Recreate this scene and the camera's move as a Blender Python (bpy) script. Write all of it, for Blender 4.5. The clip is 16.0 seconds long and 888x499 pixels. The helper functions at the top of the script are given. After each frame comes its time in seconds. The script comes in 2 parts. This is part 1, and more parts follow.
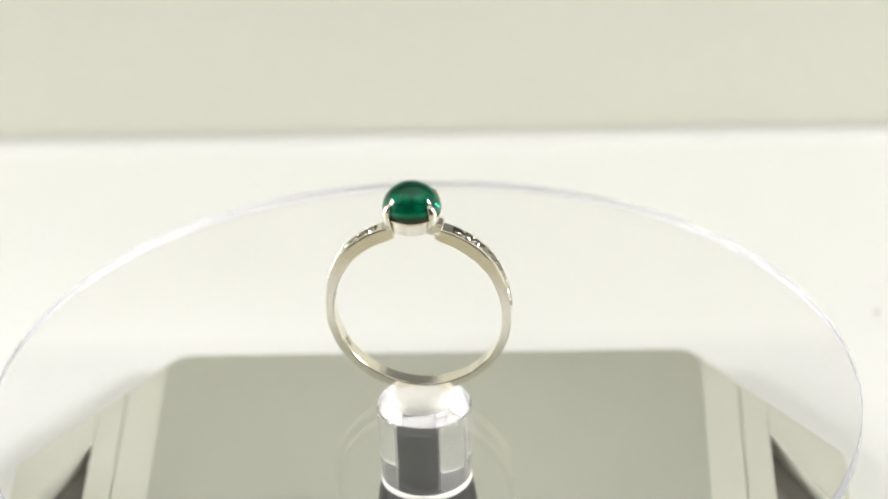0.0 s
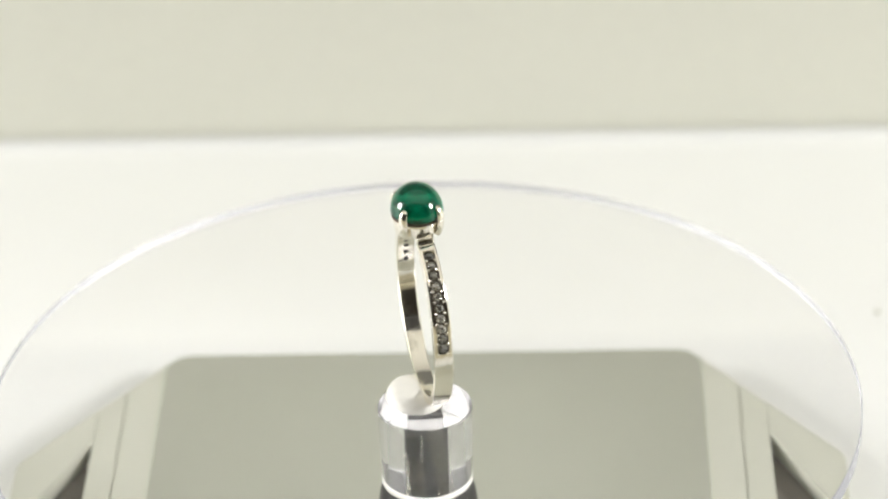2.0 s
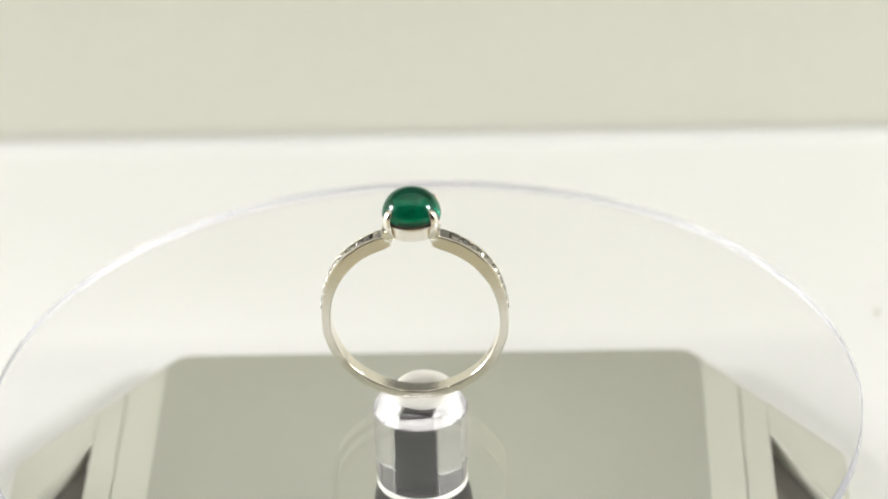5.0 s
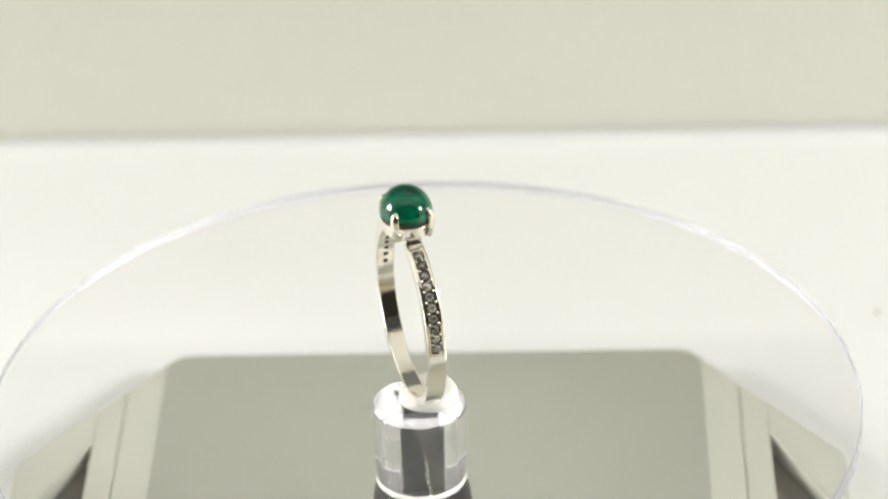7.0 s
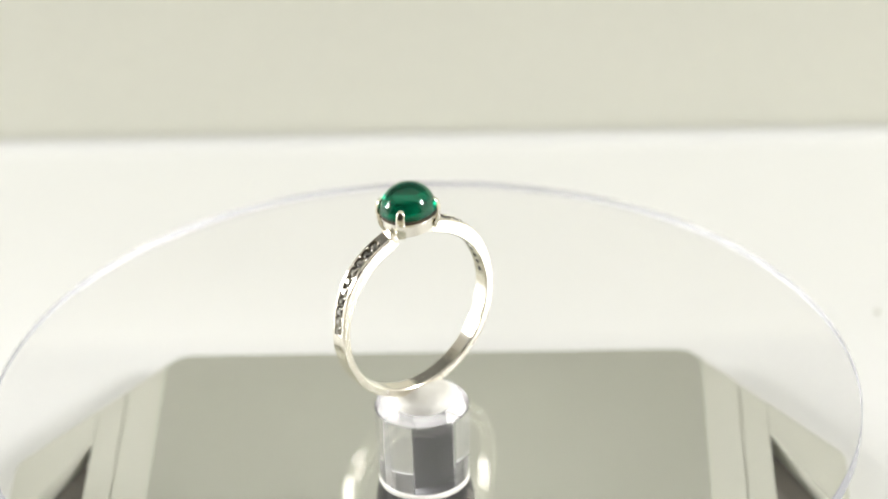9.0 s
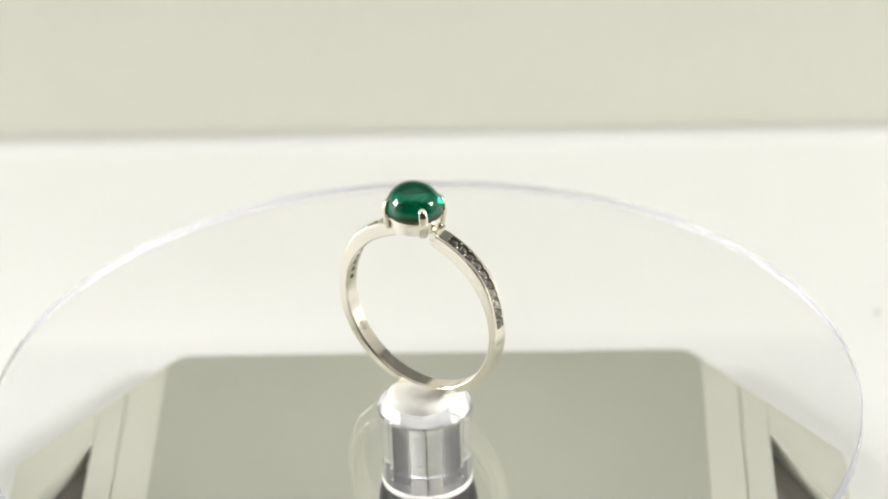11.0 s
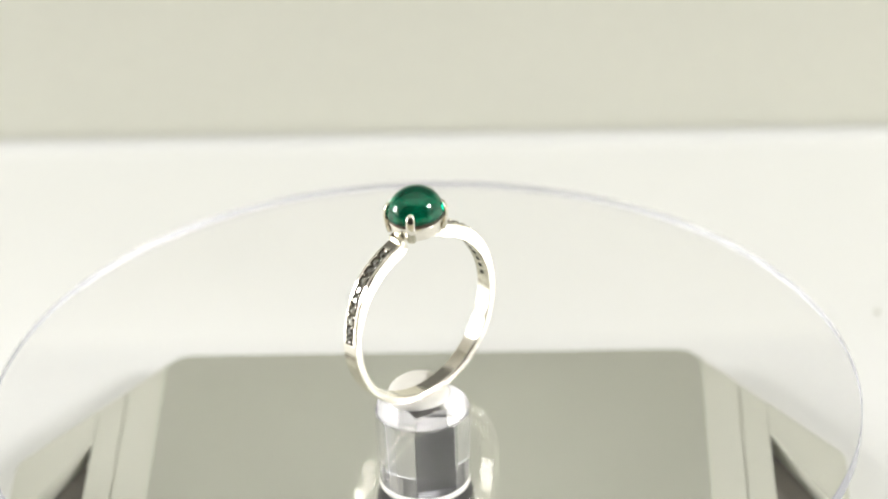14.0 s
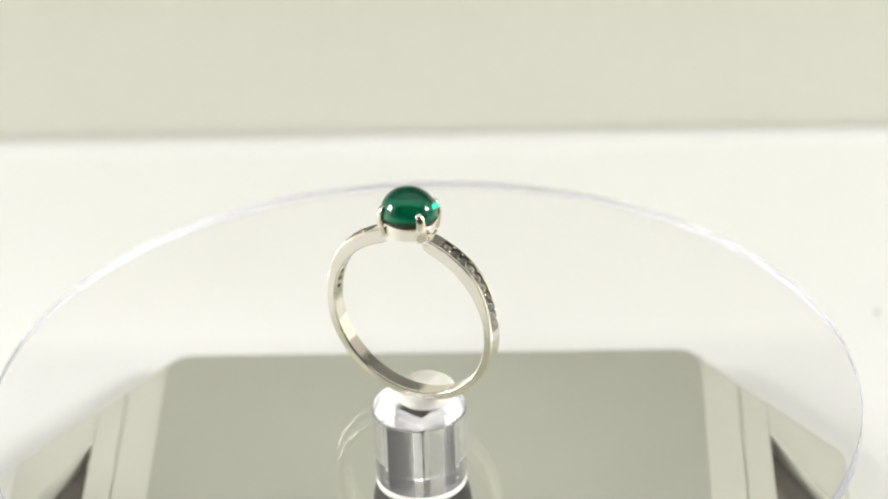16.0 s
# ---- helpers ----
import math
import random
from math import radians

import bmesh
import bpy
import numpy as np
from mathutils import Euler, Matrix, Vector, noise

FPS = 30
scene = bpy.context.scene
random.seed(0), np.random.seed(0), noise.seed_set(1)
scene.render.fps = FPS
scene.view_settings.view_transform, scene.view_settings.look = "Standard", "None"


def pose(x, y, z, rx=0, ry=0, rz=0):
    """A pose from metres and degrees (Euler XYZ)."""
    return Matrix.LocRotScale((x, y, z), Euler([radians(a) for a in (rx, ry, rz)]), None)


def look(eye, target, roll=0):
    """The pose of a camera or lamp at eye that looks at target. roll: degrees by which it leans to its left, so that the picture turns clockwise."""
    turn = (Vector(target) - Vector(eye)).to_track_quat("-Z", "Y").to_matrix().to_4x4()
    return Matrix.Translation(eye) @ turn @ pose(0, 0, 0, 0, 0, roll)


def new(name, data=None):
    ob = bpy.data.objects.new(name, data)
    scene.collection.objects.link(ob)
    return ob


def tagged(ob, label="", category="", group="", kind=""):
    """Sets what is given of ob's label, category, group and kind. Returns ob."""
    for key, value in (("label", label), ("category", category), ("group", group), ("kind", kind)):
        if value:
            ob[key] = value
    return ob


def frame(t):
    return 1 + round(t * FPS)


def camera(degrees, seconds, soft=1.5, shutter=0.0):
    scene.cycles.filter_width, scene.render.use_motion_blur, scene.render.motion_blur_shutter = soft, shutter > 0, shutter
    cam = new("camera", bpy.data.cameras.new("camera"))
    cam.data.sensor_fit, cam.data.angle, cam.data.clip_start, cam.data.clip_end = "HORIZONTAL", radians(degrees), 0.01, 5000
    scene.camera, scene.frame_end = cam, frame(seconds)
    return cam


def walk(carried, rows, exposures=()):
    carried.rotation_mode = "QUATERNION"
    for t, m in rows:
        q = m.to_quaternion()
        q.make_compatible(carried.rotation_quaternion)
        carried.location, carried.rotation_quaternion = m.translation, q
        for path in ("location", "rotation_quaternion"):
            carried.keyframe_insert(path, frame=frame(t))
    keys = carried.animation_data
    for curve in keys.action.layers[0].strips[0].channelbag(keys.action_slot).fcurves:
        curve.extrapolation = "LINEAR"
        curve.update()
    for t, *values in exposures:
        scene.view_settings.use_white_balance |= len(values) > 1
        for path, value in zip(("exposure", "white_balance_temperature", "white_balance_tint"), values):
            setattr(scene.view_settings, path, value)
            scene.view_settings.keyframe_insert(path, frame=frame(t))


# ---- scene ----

MM = 0.001
SECONDS = 16.0

# ---- camera: it stands still and looks down on a turntable ----
cam = camera(14.0, SECONDS, soft=2.0)
cam.data.dof.use_dof, cam.data.dof.focus_distance, cam.data.dof.aperture_fstop = True, 0.379, 22.0
EYE = look((0.002627, -0.325987, 0.212497), (0.002627, 0.008050, 0.013513), -1.9)
walk(cam, [(0.0, EYE), (SECONDS, EYE)],
     exposures=[(0.0, 0.02), (0.9, 0.035), (1.5, 0.0), (2.0, 0.01), (3.0, 0.025), (4.0, -0.02), (7.0, -0.035), (8.0, 0.03), (9.0, 0.0), (12.0, -0.02), (13.0, 0.0), (14.5, -0.03), (16.0, 0.01)])

# ---- light ----
scene.view_settings.exposure = 0.0
world = bpy.data.worlds.new("world")
scene.world = world
world.use_nodes = True
world.node_tree.nodes["Background"].inputs[0].default_value = (1.0, 0.98, 0.93, 1)
world.node_tree.nodes["Background"].inputs[1].default_value = 0.06


def area_lamp(name, eye, target, sx, sy, watts, color):
    data = bpy.data.lights.new(name, "AREA")
    data.shape, data.size, data.size_y = "RECTANGLE", sx, sy
    data.energy, data.color = watts, color
    ob = new(name, data)
    ob.matrix_world = look(eye, target)
    return ob


area_lamp("led_panel", (0.52, -0.115, 0.2565), (0, 0, 0.0), 0.12, 0.12, 3.3, (0.972, 0.972, 0.98))
area_lamp("led_panel", (-0.52, 0.027, 0.1485), (0, 0, 0.0), 0.175, 0.175, 3.05, (0.972, 0.972, 0.98))


# ---- materials ----
def material(name, color, rough=0.5, metal=0.0, vary=0.05, grain=400.0, bump=0.0, transmit=0.0, ior=1.45, coat=0.0, stains=60.0):
    m = bpy.data.materials.new(name)
    m.use_nodes = True
    t = m.node_tree
    b = t.nodes["Principled BSDF"]
    b.inputs["Metallic"].default_value = metal
    b.inputs["Transmission Weight"].default_value = transmit
    b.inputs["IOR"].default_value = ior
    b.inputs["Coat Weight"].default_value = coat
    co = t.nodes.new("ShaderNodeTexCoord")
    fine = t.nodes.new("ShaderNodeTexNoise")
    fine.inputs["Scale"].default_value, fine.inputs["Detail"].default_value = grain, 5
    wide = t.nodes.new("ShaderNodeTexNoise")
    wide.inputs["Scale"].default_value, wide.inputs["Detail"].default_value = stains, 3
    add = t.nodes.new("ShaderNodeMath")
    add.operation = "ADD"
    t.links.new(co.outputs["Object"], fine.inputs["Vector"])
    t.links.new(co.outputs["Object"], wide.inputs["Vector"])
    t.links.new(fine.outputs["Fac"], add.inputs[0])
    t.links.new(wide.outputs["Fac"], add.inputs[1])
    ramp = t.nodes.new("ShaderNodeMapRange")
    ramp.inputs["From Min"].default_value, ramp.inputs["From Max"].default_value = 0.6, 1.4
    t.links.new(add.outputs[0], ramp.inputs["Value"])
    mix = t.nodes.new("ShaderNodeMix")
    mix.data_type = "RGBA"
    mix.inputs["A"].default_value = (*[c * (1 - vary) for c in color], 1)
    mix.inputs["B"].default_value = (*[min(1, c * (1 + vary)) for c in color], 1)
    t.links.new(ramp.outputs[0], mix.inputs["Factor"])
    t.links.new(mix.outputs["Result"], b.inputs["Base Color"])
    rr = t.nodes.new("ShaderNodeMapRange")
    rr.inputs["To Min"].default_value, rr.inputs["To Max"].default_value = rough * 0.85, min(1, rough * 1.15)
    t.links.new(fine.outputs["Fac"], rr.inputs["Value"])
    t.links.new(rr.outputs[0], b.inputs["Roughness"])
    if bump:
        bn = t.nodes.new("ShaderNodeBump")
        bn.inputs["Strength"].default_value, bn.inputs["Distance"].default_value = bump, 0.0002
        t.links.new(fine.outputs["Fac"], bn.inputs["Height"])
        t.links.new(bn.outputs[0], b.inputs["Normal"])
    return m


WHITE_SHEET = material("white_sheet", (0.715, 0.717, 0.690), 0.6, vary=0.012, grain=900, bump=0.05, stains=9)
WALL_PAINT = material("beige_backdrop", (0.72, 0.715, 0.622), 0.7, vary=0.025, grain=600, bump=0.05, stains=7)
TENT = material("tent_fabric", (0.8, 0.79, 0.75), 0.8, vary=0.03, grain=800)
DESK = material("desk_laminate", (0.52, 0.48, 0.34), 0.5, vary=0.12, grain=300, bump=0.1, stains=15)
DIM = material("room_paint", (0.12, 0.105, 0.085), 0.8, vary=0.05)
SILVER = material("polished_silver", (0.93, 0.89, 0.795), 0.11, 1.0, vary=0.03, grain=2500, bump=0.06, stains=300)
DARK_SILVER = material("oxidised_silver", (0.12, 0.10, 0.08), 0.35, 0.8, vary=0.4, grain=4000, bump=0.3)
GREEN = material("green_cabochon", (0.0, 0.25, 0.13), 0.02, vary=0.75, grain=1900, transmit=0.8, ior=1.57, stains=650)
CLEAR_GEM = material("clear_side_gem", (0.8, 0.8, 0.79), 0.02, 0.25, vary=0.02, transmit=0.75, ior=2.0)
HOLE = material("hole_shadow", (0.01, 0.01, 0.01), 0.9, vary=0.2)
REAR_DARK = material("dark_rear_grey", (0.15, 0.15, 0.14), 0.8, vary=0.04, grain=800)


def sparkle(m):
    """Paints glints: each gem's base colour is lighter or darker at random."""
    t = m.node_tree
    info = t.nodes.new("ShaderNodeObjectInfo")
    spread = t.nodes.new("ShaderNodeMapRange")
    spread.inputs["To Min"].default_value, spread.inputs["To Max"].default_value = 0.3, 1.0
    t.links.new(info.outputs["Random"], spread.inputs["Value"])
    shade = t.nodes.new("ShaderNodeCombineColor")
    for k, warm in (("Red", 1.0), ("Green", 0.97), ("Blue", 0.86)):
        tint = t.nodes.new("ShaderNodeMath")
        tint.operation = "MULTIPLY"
        tint.inputs[1].default_value = warm
        t.links.new(spread.outputs[0], tint.inputs[0])
        t.links.new(tint.outputs[0], shade.inputs[k])
    t.links.new(shade.outputs[0], t.nodes["Principled BSDF"].inputs["Base Color"])


sparkle(CLEAR_GEM)
GREEN.node_tree.nodes["Principled BSDF"].inputs["Specular IOR Level"].default_value = 0.22
ACRYLIC = material("clear_acrylic", (0.995, 0.995, 0.995), 0.0, vary=0.004, transmit=1.0, ior=1.47)
# pale diffuse colour stands in for the light that the clear edge returns
RIM_ACRYLIC = material("lavender_edge", (0.87, 0.875, 0.96), 0.2, vary=0.01, transmit=0.63, ior=1.3)
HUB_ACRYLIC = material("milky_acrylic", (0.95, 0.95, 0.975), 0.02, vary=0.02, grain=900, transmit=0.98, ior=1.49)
WAX = material("cream_wax", (0.80, 0.78, 0.72), 0.5, vary=0.03, grain=1500, bump=0.25, stains=400)
DARK_PLASTIC = material("dark_plastic", (0.018, 0.017, 0.016), 0.4, vary=0.2, grain=1200, bump=0.1)
SPINDLE = material("satin_black_steel", (0.022, 0.021, 0.02), 0.3, vary=0.3, grain=900, bump=0.05)
SPINDLE.node_tree.nodes["Principled BSDF"].inputs["Specular IOR Level"].default_value = 0.2
BASE_LIGHT = material("light_grey_plastic", (0.485, 0.485, 0.405), 0.55, vary=0.03, grain=1500, bump=0.08)
BASE_PANEL = material("grey_panel", (0.325, 0.327, 0.266), 0.55, vary=0.04, grain=1800, bump=0.05, stains=40)
BASE_POCKET = material("brown_grey_plastic", (0.17, 0.15, 0.13), 0.5, vary=0.08, grain=1500, bump=0.08)


# ---- mesh helpers ----
def finish(ob, mats, smooth=None):
    for m in mats if isinstance(mats, (list, tuple)) else [mats]:
        ob.data.materials.append(m)
    if smooth is not None:
        for p in ob.data.polygons:
            p.use_smooth = True
        ob.data.set_sharp_from_angle(angle=radians(smooth))
    return ob


def part(name, bm, mats, parent=None, label="", smooth=None):
    me = bpy.data.meshes.new(name)
    bmesh.ops.recalc_face_normals(bm, faces=bm.faces)
    bm.to_mesh(me)
    bm.free()
    ob = finish(new(name, me), mats, smooth)
    if parent:
        ob.parent = parent
    return tagged(ob, label)


def lathe(profile, n=96, closed=True):
    """A solid of revolution round z; profile of (r, z) in mm; r = 0 closes at the axis."""
    bm = bmesh.new()
    rings = []
    for r, z in profile:
        if r == 0:
            rings.append([bm.verts.new((0, 0, z * MM))])
        else:
            rings.append([bm.verts.new((r * MM * math.cos(2 * math.pi * k / n), r * MM * math.sin(2 * math.pi * k / n), z * MM)) for k in range(n)])
    pairs = list(zip(rings, rings[1:])) + ([(rings[-1], rings[0])] if closed else [])
    for a, b in pairs:
        if len(a) == 1 and len(b) == 1:
            continue
        for k in range(n):
            j = (k + 1) % n
            if len(a) == 1:
                bm.faces.new((a[0], b[k], b[j]))
            elif len(b) == 1:
                bm.faces.new((a[k], b[0], a[j]))
            else:
                bm.faces.new((a[k], b[k], b[j], a[j]))
    return bm


BASE_POSE = pose(-0.00045, -0.0008, 0, 0, 0, -2.1) @ Matrix.Diagonal((1.01, 1, 1, 1))


def prism(points, z0, z1, bevel=0.0):
    """A polygon in mm raised from z0 to z1, its upper edge bevelled."""
    bm = bmesh.new()
    lo = [bm.verts.new((x * MM, y * MM, z0 * MM)) for x, y in points]
    hi = [bm.verts.new((x * MM, y * MM, z1 * MM)) for x, y in points]
    n = len(points)
    bm.faces.new(lo[::-1])
    top = bm.faces.new(hi)
    for k in range(n):
        bm.faces.new((lo[k], lo[(k + 1) % n], hi[(k + 1) % n], hi[k]))
    if bevel:
        bmesh.ops.bevel(bm, geom=list(top.edges), offset=bevel * MM, segments=3, affect="EDGES", profile=0.5)
    return bm


# ---- the place: white sheet, backdrop, tent, added rear screen ----
def sweep(name, outline, x0, x1, mats, label, category):
    """A slab that follows an outline (y, z) in the cross-section and reaches from x0 to x1."""
    bm = bmesh.new()
    a = [bm.verts.new((x0, y, z)) for y, z in outline]
    b = [bm.verts.new((x1, y, z)) for y, z in outline]
    n = len(outline)
    bm.faces.new(a)
    bm.faces.new(b[::-1])
    for k in range(n):
        bm.faces.new((a[k], b[k], b[(k + 1) % n], a[(k + 1) % n]))
    bm.transform(SQUARE)
    return tagged(part(name, bm, mats), label, category, kind="structure")


TABLE = -0.0238
BOARD = 0.055       # upper edge of the beige board, set so the disc mirrors dark over the hub
BACK = 0.0985
SQUARE = pose(0, 0, 0, 0, 0, -2.0)   # the backdrop stands slightly askew
COVE = 0.0016
cove = [(BACK - COVE + COVE * math.sin(radians(q)), TABLE + COVE - COVE * math.cos(radians(q))) for q in range(0, 91, 10)]
table = sweep("ground", [(-0.062, TABLE - 0.0015), (-0.062, TABLE)] + cove + [(BACK, TABLE - 0.0015)],
              -0.9, 0.9, WHITE_SHEET, "smooth matt white sheet under the turntable", "table top")
desk = sweep("desk_top", [(-1.2, TABLE - 0.03), (-1.2, TABLE - 0.0016), (0.32, TABLE - 0.0016), (0.32, TABLE - 0.03)],
             -0.9, 0.9, DESK, "light beige wooden desk top under the white sheet", "table top")
wall_back = sweep("wall_back", [(BACK + 0.0005, TABLE - 0.02), (BACK + 0.0005, BOARD), (BACK + 0.004, BOARD), (BACK + 0.004, TABLE - 0.02)],
                  -0.9, 0.9, WALL_PAINT, "plain matt beige board standing behind the white sheet", "wall")


def slab(name, x0, x1, y0, y1, z0, z1, mat, label, category):
    bm = bmesh.new()
    bmesh.ops.create_cube(bm, size=1, matrix=Matrix.LocRotScale(((x0 + x1) / 2, (y0 + y1) / 2, (z0 + z1) / 2), None, (x1 - x0, y1 - y0, z1 - z0)))
    bm.transform(SQUARE)
    return tagged(part(name, bm, mat), label, category, kind="structure")


slab("wall_left", -0.57, -0.55, -0.30, 0.30, TABLE, 0.5, TENT, "white fabric side of a light tent", "wall")
slab("wall_right", 0.55, 0.57, -0.30, 0.30, TABLE, 0.5, TENT, "white fabric side of a light tent", "wall")
slab("ceiling", -0.57, 0.57, -0.30, 0.30, 0.5, 0.52, TENT, "white fabric top of a light tent", "ceiling")
# unseen dark screen, added to keep the disc's reflection dark over the spindle
slab("rear_screen", -0.57, 0.57, 0.30, 0.32, TABLE - 0.02, 0.5, REAR_DARK, "unseen dark grey screen added for the disc to mirror", "wall")
slab("wall_front", -0.9, 0.9, -1.22, -1.2, TABLE - 0.02, 0.9, DIM, "dim painted wall of the room", "wall")


# ---- turntable: fixed base, turning hub and disc ----
AXIS = -0.0002


def thing(name, label, category):
    return tagged(new(name), label, category)


turntable = thing("turntable", "clear acrylic display turntable on light grey octagonal base", "turntable")


def turntable_base(ob):
    def piece(name, bm, mat, label=""):
        bm.transform(BASE_POSE)
        return part(name, bm, mat, ob, label)
    out = [(-30, 40), (30, 40), (46.8, 17), (46.8, -17), (30, -40), (-30, -40), (-46.8, -17), (-46.8, 17)]
    piece("base", prism(out, -23.8, -22.5), BASE_LIGHT, "light grey plastic base")
    panel = [(-31.7, 37.6), (-30.2, 39.5), (-29, 40), (29, 40), (30.2, 39.5), (31.7, 37.6), (31.7, -37.6), (30, -40), (-30, -40), (-31.7, -37.6)]
    piece("panel", prism(panel, -22.5, -20.4), BASE_PANEL, "smooth grey panel")
    for s in (-1, 1):
        bed = [(31.75, 37.3), (38.5, 28.2), (38.5, -28.2), (31.75, -37.3)]
        piece("strip_bed", prism([(s * x, y) for x, y in bed][::s], -22.5, -20.55), BASE_LIGHT)
        strip = [(31.5, 37.7), (35.45, 32.6), (35.45, -32.6), (31.5, -37.7)]
        strip = [(s * x, y) for x, y in strip][::s]
        piece("strip", prism(strip, -22.5, -20.36), BASE_LIGHT)
        strip = [(35.65, 32.1), (38.645, 28.0), (38.645, -28.0), (35.65, -32.1)]
        strip = [(s * x, y) for x, y in strip][::s]
        piece("strip", prism(strip, -22.5, -20.28, 0.06), BASE_LIGHT)
        for e in (-1, 1):
            frame_pts = [(38.65, 28.0), (46.3, 17.7), (46.8, 16.2), (46.8, 0.0), (46.0, 0.0), (45.2, 6.5), (38.65, 21.3)]
            frame_pts = [(s * x, e * y) for x, y in frame_pts][::s * e]
            floor_pts = [(38.7, 21.0), (44.9, 6.8), (45.7, 0.0), (38.7, 0.0)]
            floor_pts = [(s * x, e * y) for x, y in floor_pts][::s * e]
            piece("pocket_floor", prism(floor_pts, -22.5, -22.3), BASE_POCKET, "brown-grey pocket floor")
            piece("corner_frame", prism(frame_pts, -22.5, -20.17, 0.06), BASE_LIGHT)


turntable_base(turntable)
disc_profile = [(0, 0), (46.75, 0), (46.85, -0.1), (46.85, -1.9), (46.75, -2.0), (0, -2.0)]
disc = part("disc", lathe(disc_profile, 192, closed=False), [ACRYLIC, RIM_ACRYLIC], turntable, "clear acrylic disc with a pale lavender edge", smooth=12)
for poly in disc.data.polygons:
    poly.use_smooth = abs(poly.normal.z) < 0.999
    poly.material_index = 0 if abs(poly.normal.z) > 0.999 else 1
disc.visible_shadow = False


def hub():
    n, s = 128, 1.9
    bm = bmesh.new()
    outer = [(4.7, -11.0), (4.88, -10.8), (5.14, -3.0), (5.14, -2.25), (5.02, -2.07), (4.8, -2.03)]
    rings = []
    for r, z in outer:
        rings.append([bm.verts.new((r * MM * math.cos(2 * math.pi * (k + 0.5) / n), r * MM * math.sin(2 * math.pi * (k + 0.5) / n), z * MM)) for k in range(n)])
    for z in (-2.03, -11.0):
        row = []
        for k in range(n):
            a = 2 * math.pi * (k + 0.5) / n
            q = s / max(abs(math.cos(a)), abs(math.sin(a)))
            row.append(bm.verts.new((q * MM * math.cos(a), q * MM * math.sin(a), z * MM)))
        rings.append(row)
    for a, b in zip(rings, rings[1:] + rings[:1]):
        for k in range(n):
            j = (k + 1) % n
            bm.faces.new((a[k], a[j], b[j], b[k]))
    ob = part("hub", bm, HUB_ACRYLIC, turntable, "clear acrylic hub with square bore", smooth=12)
    ob.visible_shadow = False
    t = 1.72
    part("spindle", prism([(-t, -t), (t, -t), (t, t), (-t, t)], -11.28, -2.3, 0.15), SPINDLE, ob, "satin black square spindle")
    # the washer's inner flange is added: its pale top brightens the hub's lower sides
    part("washer", lathe([(2.5, -11.02), (4.8, -11.02), (4.92, -11.12), (4.92, -11.5), (4.2, -11.5), (4.2, -11.28), (2.5, -11.28)]), WAX, ob, "pale washer, widened inwards to brighten the hub", smooth=20)
    part("collar", lathe([(0, -11.3), (4.1, -11.3), (4.15, -11.5), (4.75, -11.5), (5.0, -12.2), (5.25, -13.2), (6.0, -20.35), (0, -20.35)], closed=False), DARK_PLASTIC, ob, "dark plastic collar", smooth=20)
    return ob


hub_thing = hub()


def wax_blob():
    bm = bmesh.new()
    bmesh.ops.create_icosphere(bm, subdivisions=5, radius=1)
    for v in bm.verts:
        p = v.co.copy()
        k = 1 + 0.07 * noise.noise(p * 1.1 + Vector((3, 1, 7)))
        z = 1.6 * max(0.0, p.z) ** 0.7 * (1 - 0.34 * p.y) * (1 + 0.14 * noise.noise(p * 1.6)) + 0.05 * noise.noise(p * 4) if p.z > 0 else 0.0
        v.co = Vector((p.x * 3.5 * k, p.y * 3.2 * k, max(0.0, z) + 0.005)) * MM
    ob = part("wax_blob", bm, WAX, smooth=60)
    return tagged(ob, "lump of cream wax pressed round the ring", "wax")


wax_thing = wax_blob()


# ---- the ring ----
RC = 10.79          # height of the ring's centre over the disc
W2 = 0.95           # half the band's width


def outer_radius(a):
    u = max(0.0, min(1.0, (math.sin(a) - 0.1) / 0.65))
    return 10.02 + 0.57 * u * u * (3 - 2 * u)


def inner_radius(a):
    u = max(0.0, min(1.0, (math.sin(a) - 0.35) / 0.5))
    v = max(0.0, min(1.0, (math.sin(a) - 0.945) / 0.02))
    return 9.06 - 0.03 * u * u + 0.16 * v * v


def on_ring(a, r, y):
    return Vector((0.99 * r * math.cos(a), y, RC + r * math.sin(a))) * MM


def shank_mesh():
    bm = bmesh.new()
    steps, rows, dark = 260, [], []
    a0, a1 = radians(103.6), radians(436.4)
    for i in range(steps + 1):
        a = a0 + (a1 - a0) * i / steps
        deg = math.degrees(a) % 360
        fold = deg if deg <= 90 else 180 - deg if deg <= 270 else deg - 360
        d = 0.32 if 3.5 < fold < 67.0 else 0.0
        ro, ri, b = outer_radius(a), inner_radius(a), 0.14
        w = W2 * (1 + 0.04 * math.cos(2 * a))
        c = 0.60
        sec = [(-w, ri + b), (-w + b * 0.4, ri + b * 0.35), (-w + b, ri), (w - b, ri), (w - b * 0.4, ri + b * 0.35), (w, ri + b), (w, ro - b), (w - b * 0.3, ro - b * 0.3),
               (w - b, ro), (c, ro), (c - 0.01, ro - d), (-c + 0.01, ro - d), (-c, ro), (-w + b, ro), (-w + b * 0.3, ro - b * 0.3), (-w, ro - b)]
        rows.append([bm.verts.new(on_ring(a, r, y)) for y, r in sec])
        dark.append(d > 0)
    n = len(rows[0])
    for i in range(steps):
        for k in range(n):
            j = (k + 1) % n
            f = bm.faces.new((rows[i][k], rows[i][j], rows[i + 1][j], rows[i + 1][k]))
            if k == 10 and (dark[i] and dark[i + 1]):
                f.material_index = 1
    bm.faces.new(rows[0])
    bm.faces.new(rows[-1][::-1])
    return bm


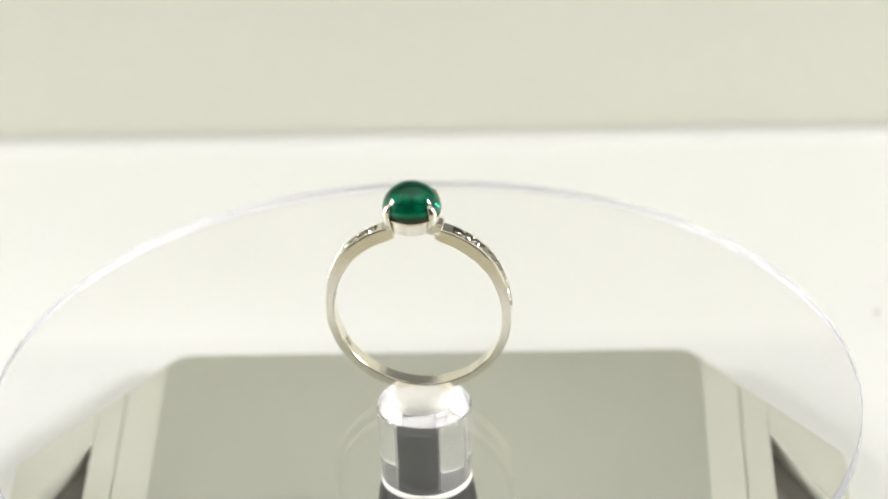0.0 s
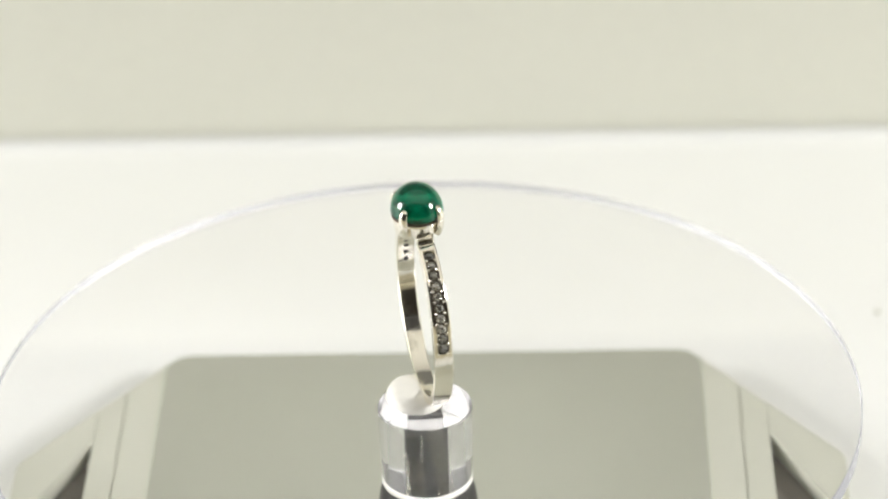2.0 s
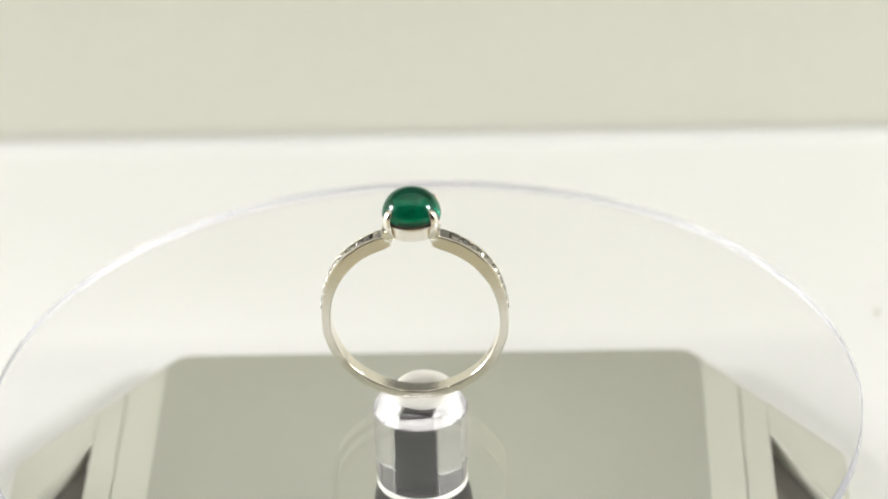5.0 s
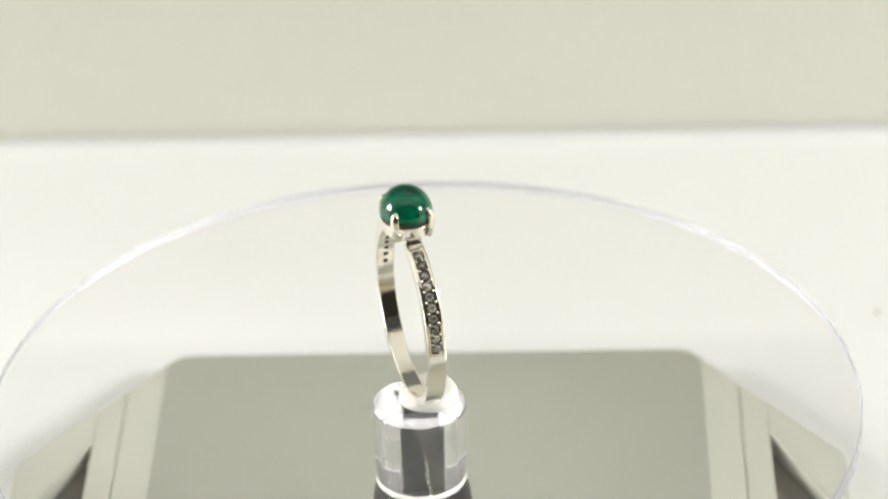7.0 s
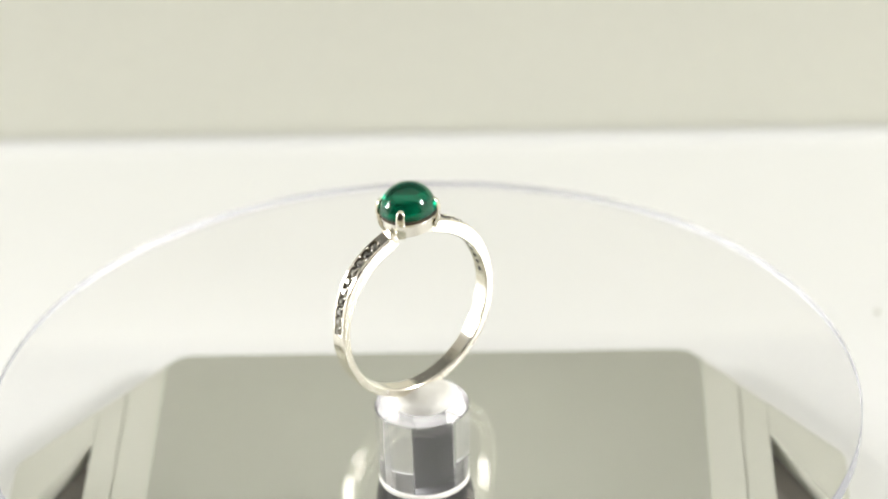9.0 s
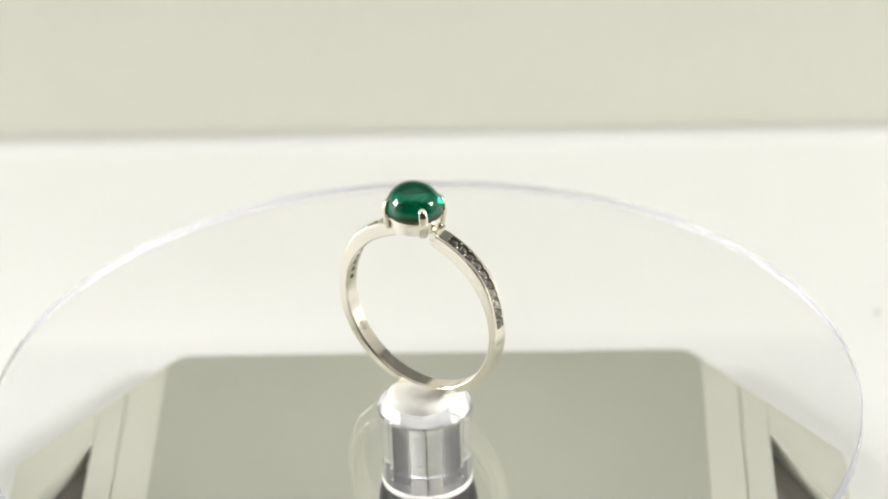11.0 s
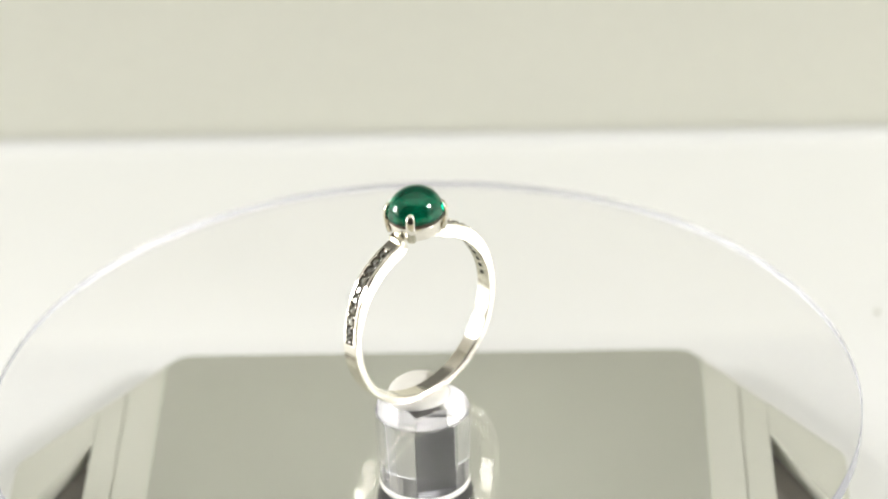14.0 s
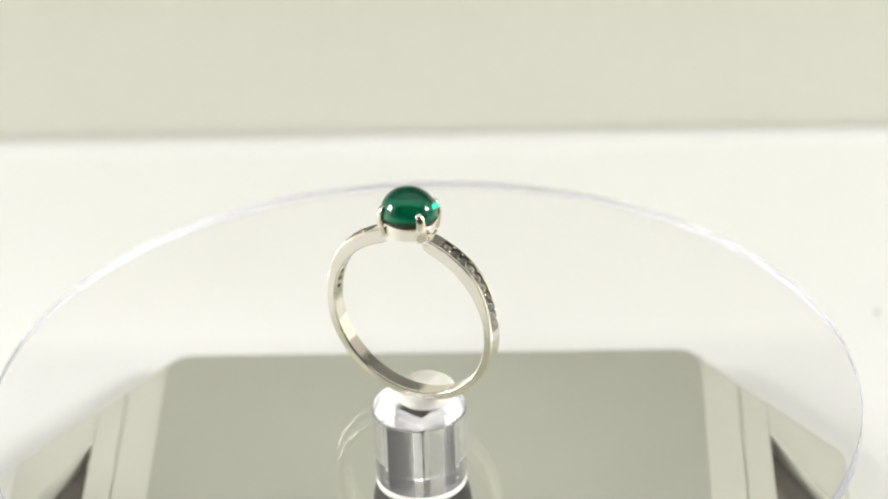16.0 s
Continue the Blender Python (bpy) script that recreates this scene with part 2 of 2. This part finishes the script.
def gem_mesh():
    """A small round brilliant, girdle at z = 0, radius 1."""
    bm = bmesh.new()
    n = 8
    table = [bm.verts.new((0.48 * math.cos(2 * math.pi * (k + 0.5) / n), 0.48 * math.sin(2 * math.pi * (k + 0.5) / n), 0.42)) for k in range(n)]
    girdle = [bm.verts.new((math.cos(2 * math.pi * k / n), math.sin(2 * math.pi * k / n), 0.0)) for k in range(n)]
    tip = bm.verts.new((0, 0, -0.75))
    bm.faces.new(table)
    for k in range(n):
        j = (k + 1) % n
        bm.faces.new((girdle[k], girdle[j], table[k]))
        bm.faces.new((girdle[j], table[j], table[k]))
        bm.faces.new((girdle[j], girdle[k], tip))
    bmesh.ops.recalc_face_normals(bm, faces=bm.faces)
    me = bpy.data.meshes.new("side_stone")
    bm.to_mesh(me)
    bm.free()
    me.materials.append(CLEAR_GEM)
    return me


def ball(bm, p, r):
    bmesh.ops.create_icosphere(bm, subdivisions=2, radius=r * MM, matrix=Matrix.Translation(p))


HEAD = Vector((-0.17, -0.15, 0.12))
GX, GY, GZ = 3.1, 2.78, 23.05   # half length, half width and girdle height of the cabochon


def finger_ring():
    ob = thing("ring", "silver ring with green oval cabochon and clear side stones", "ring")
    part("shank", shank_mesh(), [SILVER, DARK_SILVER], ob, "polished silver band with channel", smooth=22)
    me = gem_mesh()
    count = 10
    for s in (0, 1):
        beads = bmesh.new()
        for i in range(count):
            f = radians(7.0 + (63.8 - 7.0) * i / (count - 1))
            a = f if s == 0 else math.pi - f
            g = new("side_stone", me)
            r = outer_radius(a) - 0.10
            turn = Matrix.Rotation(math.pi / 2 - a, 4, "Y")
            size = 0.54 - 0.06 * i / (count - 1)
            g.matrix_basis = Matrix.Translation(on_ring(a, r, 0)) @ turn @ Matrix.Rotation(random.uniform(0, 0.8), 4, "Z") @ Matrix.Scale(size * MM, 4)
            g.parent = ob
            if i < count - 1:
                f2 = f + radians((63.8 - 7.0) / (count - 1) / 2)
                a2 = f2 if s == 0 else math.pi - f2
                for y in (-0.46, 0.46):
                    ball(beads, on_ring(a2, outer_radius(a2) - 0.03, y), 0.18)
        part("bead_row", beads, SILVER, ob, "tiny silver setting beads", smooth=80)
        # holes are not cut: black discs paint the shade inside them
        for i in range(8):
            f = radians(9.0 + 6.4 * i)
            a = f if s == 0 else math.pi - f
            bm = bmesh.new()
            m = Matrix.Translation(on_ring(a, inner_radius(a) + 0.05, 0)) @ Matrix.Rotation(math.pi / 2 - a, 4, "Y")
            bmesh.ops.create_cone(bm, cap_ends=True, segments=20, radius1=0.27 * MM, radius2=0.27 * MM, depth=0.14 * MM, matrix=m)
            part("drilled_hole", bm, HOLE, ob, "black disc as the shade of a drilled hole behind a side stone")
    for i in range(4):
        a = radians(207 + 1.7 * i)
        bm = bmesh.new()
        m = Matrix.Translation(on_ring(a, inner_radius(a) - 0.002, 0)) @ Matrix.Rotation(math.pi / 2 - a, 4, "Y")
        bmesh.ops.create_cube(bm, size=1, matrix=m @ Matrix.Diagonal((0.14 * MM, (0.55 if i % 2 else 0.75) * MM, 0.02 * MM, 1)))
        part("stamp_mark", bm, DARK_SILVER, ob, "dark stamped mark inside the band")
    # gallery under the stone
    bm = lathe([(2.46, -2.0), (2.56, -1.9), (2.66, -0.75), (2.76, -0.68), (2.76, -0.45), (2.5, -0.45), (2.3, -2.0)], 64)
    for v in bm.verts:
        v.co = Vector((v.co.x * 1.08, v.co.y * 0.98, v.co.z + GZ * MM))
    part("gallery", bm, SILVER, ob, "silver gallery under the cabochon", smooth=35)
    bm = lathe([(0, -0.9), (2.3, -0.9), (2.62, -0.44), (2.68, -0.15), (0, -0.15)], 64, closed=False)
    for v in bm.verts:
        v.co = Vector((v.co.x * 1.08, v.co.y * 0.98, v.co.z + GZ * MM))
    part("seat", bm, DARK_SILVER, ob, "dark seat below the cabochon", smooth=35)
    # short blocks that join the shoulders to the gallery
    for sx in (-1, 1):
        bm = bmesh.new()
        bmesh.ops.create_cube(bm, size=1, matrix=Matrix.Translation(Vector((sx * 2.55, 0, 20.85)) * MM) @ Matrix.Rotation(sx * radians(14), 4, "Y") @ Matrix.Diagonal((0.85 * MM, 1.84 * MM, 1.45 * MM, 1)))
        bmesh.ops.bevel(bm, geom=list(bm.edges), offset=0.16 * MM, segments=3, affect="EDGES", profile=0.5)
        part("shoulder_block", bm, SILVER, ob, smooth=40)
    # cabochon
    prof = [(0, -0.14), (0.93, -0.14), (1.0, 0.0)] + [(math.cos(q), math.sin(q)) for q in [radians(4 * k) for k in range(1, 23)]] + [(0, 1.0)]
    bm = lathe(prof, 96, closed=False)
    for v in bm.verts:
        z = v.co.z
        v.co = Vector((v.co.x * GX, v.co.y * GY, (z * 2.95 if z > 0 else z * 1.0) + GZ * MM))
    part("cabochon", bm, GREEN, ob, "polished green oval cabochon", smooth=50)
    # prongs: flat claws, broad across and bent over the stone
    for sx in (-1, 1):
        for sy in (-1, 1):
            c, d = math.cos(radians(42)), math.sin(radians(42))
            side = Vector((-sx * GX * d, sy * GY * c, 0)).normalized()
            line = [(0.93, -2.1), (0.95, -1.95), (0.99, -1.6), (1.05, -0.8), (1.08, 0.0), (1.06, 0.5), (1.0, 0.95), (0.93, 1.25), (0.89, 1.33)]
            broad = [0.26, 0.44, 0.52, 0.54, 0.50, 0.47, 0.43, 0.32, 0.10]
            thick = [0.14, 0.22, 0.26, 0.26, 0.26, 0.25, 0.22, 0.16, 0.05]
            pts = [Vector((sx * GX * c * q, sy * GY * d * q, GZ + z)) for q, z in line]
            bm = bmesh.new()
            rings = []
            for k, p in enumerate(pts):
                along = (pts[min(k + 1, len(pts) - 1)] - pts[max(k - 1, 0)]).normalized()
                out = along.cross(side).normalized()
                rings.append([bm.verts.new((p + side * broad[k] * math.cos(w) + out * thick[k] * math.sin(w)) * MM) for w in [2 * math.pi * u / 14 for u in range(14)]])
            for a, b in zip(rings, rings[1:]):
                for u in range(14):
                    bm.faces.new((a[u], a[(u + 1) % 14], b[(u + 1) % 14], b[u]))
            bm.faces.new(rings[0][::-1])
            bm.faces.new(rings[-1])
            part("prong", bm, SILVER, ob, smooth=70)
    # the head sits a little off the band's middle
    for p in ob.children:
        if p.name.split(".")[0] in ("gallery", "seat", "cabochon", "prong"):
            p.location = HEAD * MM
    return ob


ring_thing = finger_ring()


def crumb():
    bm = bmesh.new()
    bmesh.ops.create_icosphere(bm, subdivisions=3, radius=1)
    for v in bm.verts:
        k = 1 + 0.3 * noise.noise(v.co * 1.7)
        v.co = Vector((v.co.x * 0.36 * k, v.co.y * 0.4 * k, max(-0.1, v.co.z * 0.16 * k) + 0.1)) * MM
    ob = part("crumb", bm, BASE_LIGHT, smooth=60)
    ob.location = (0.05574, 0.05203, TABLE)
    return tagged(ob, "tiny pale grey crumb lying on the white sheet", "crumb")


crumb()


# ---- the turning ----
def motions():
    rate, edge_on = 35.05, 2.33
    def turn(t):
        return -(rate * (t - edge_on) + 90.0)
    times = [0.5 * k for k in range(33)]
    # disc, hub, wax and ring: place off the axis, twist on it, lean of the axis
    for ob, axis, x, y, twist, lean in ((disc, 0.0, 0.0, 0.0, 0.0, 0.0), (hub_thing, AXIS - 0.0001, 0.0002, 0.00028, -11.0, 0.0),
                                        (wax_thing, AXIS, 0.0, -0.0006, 0.0, -0.8), (ring_thing, AXIS - 0.0001, 0.00013, 0.00073, 0.0, -0.8)):
        base = pose(axis, 0, 0, 0, lean, 0)
        walk(ob, [(t, base @ pose(0, 0, 0, 0, 0, turn(t)) @ pose(x, y, 0, 0, 0, twist)) for t in times])


motions()
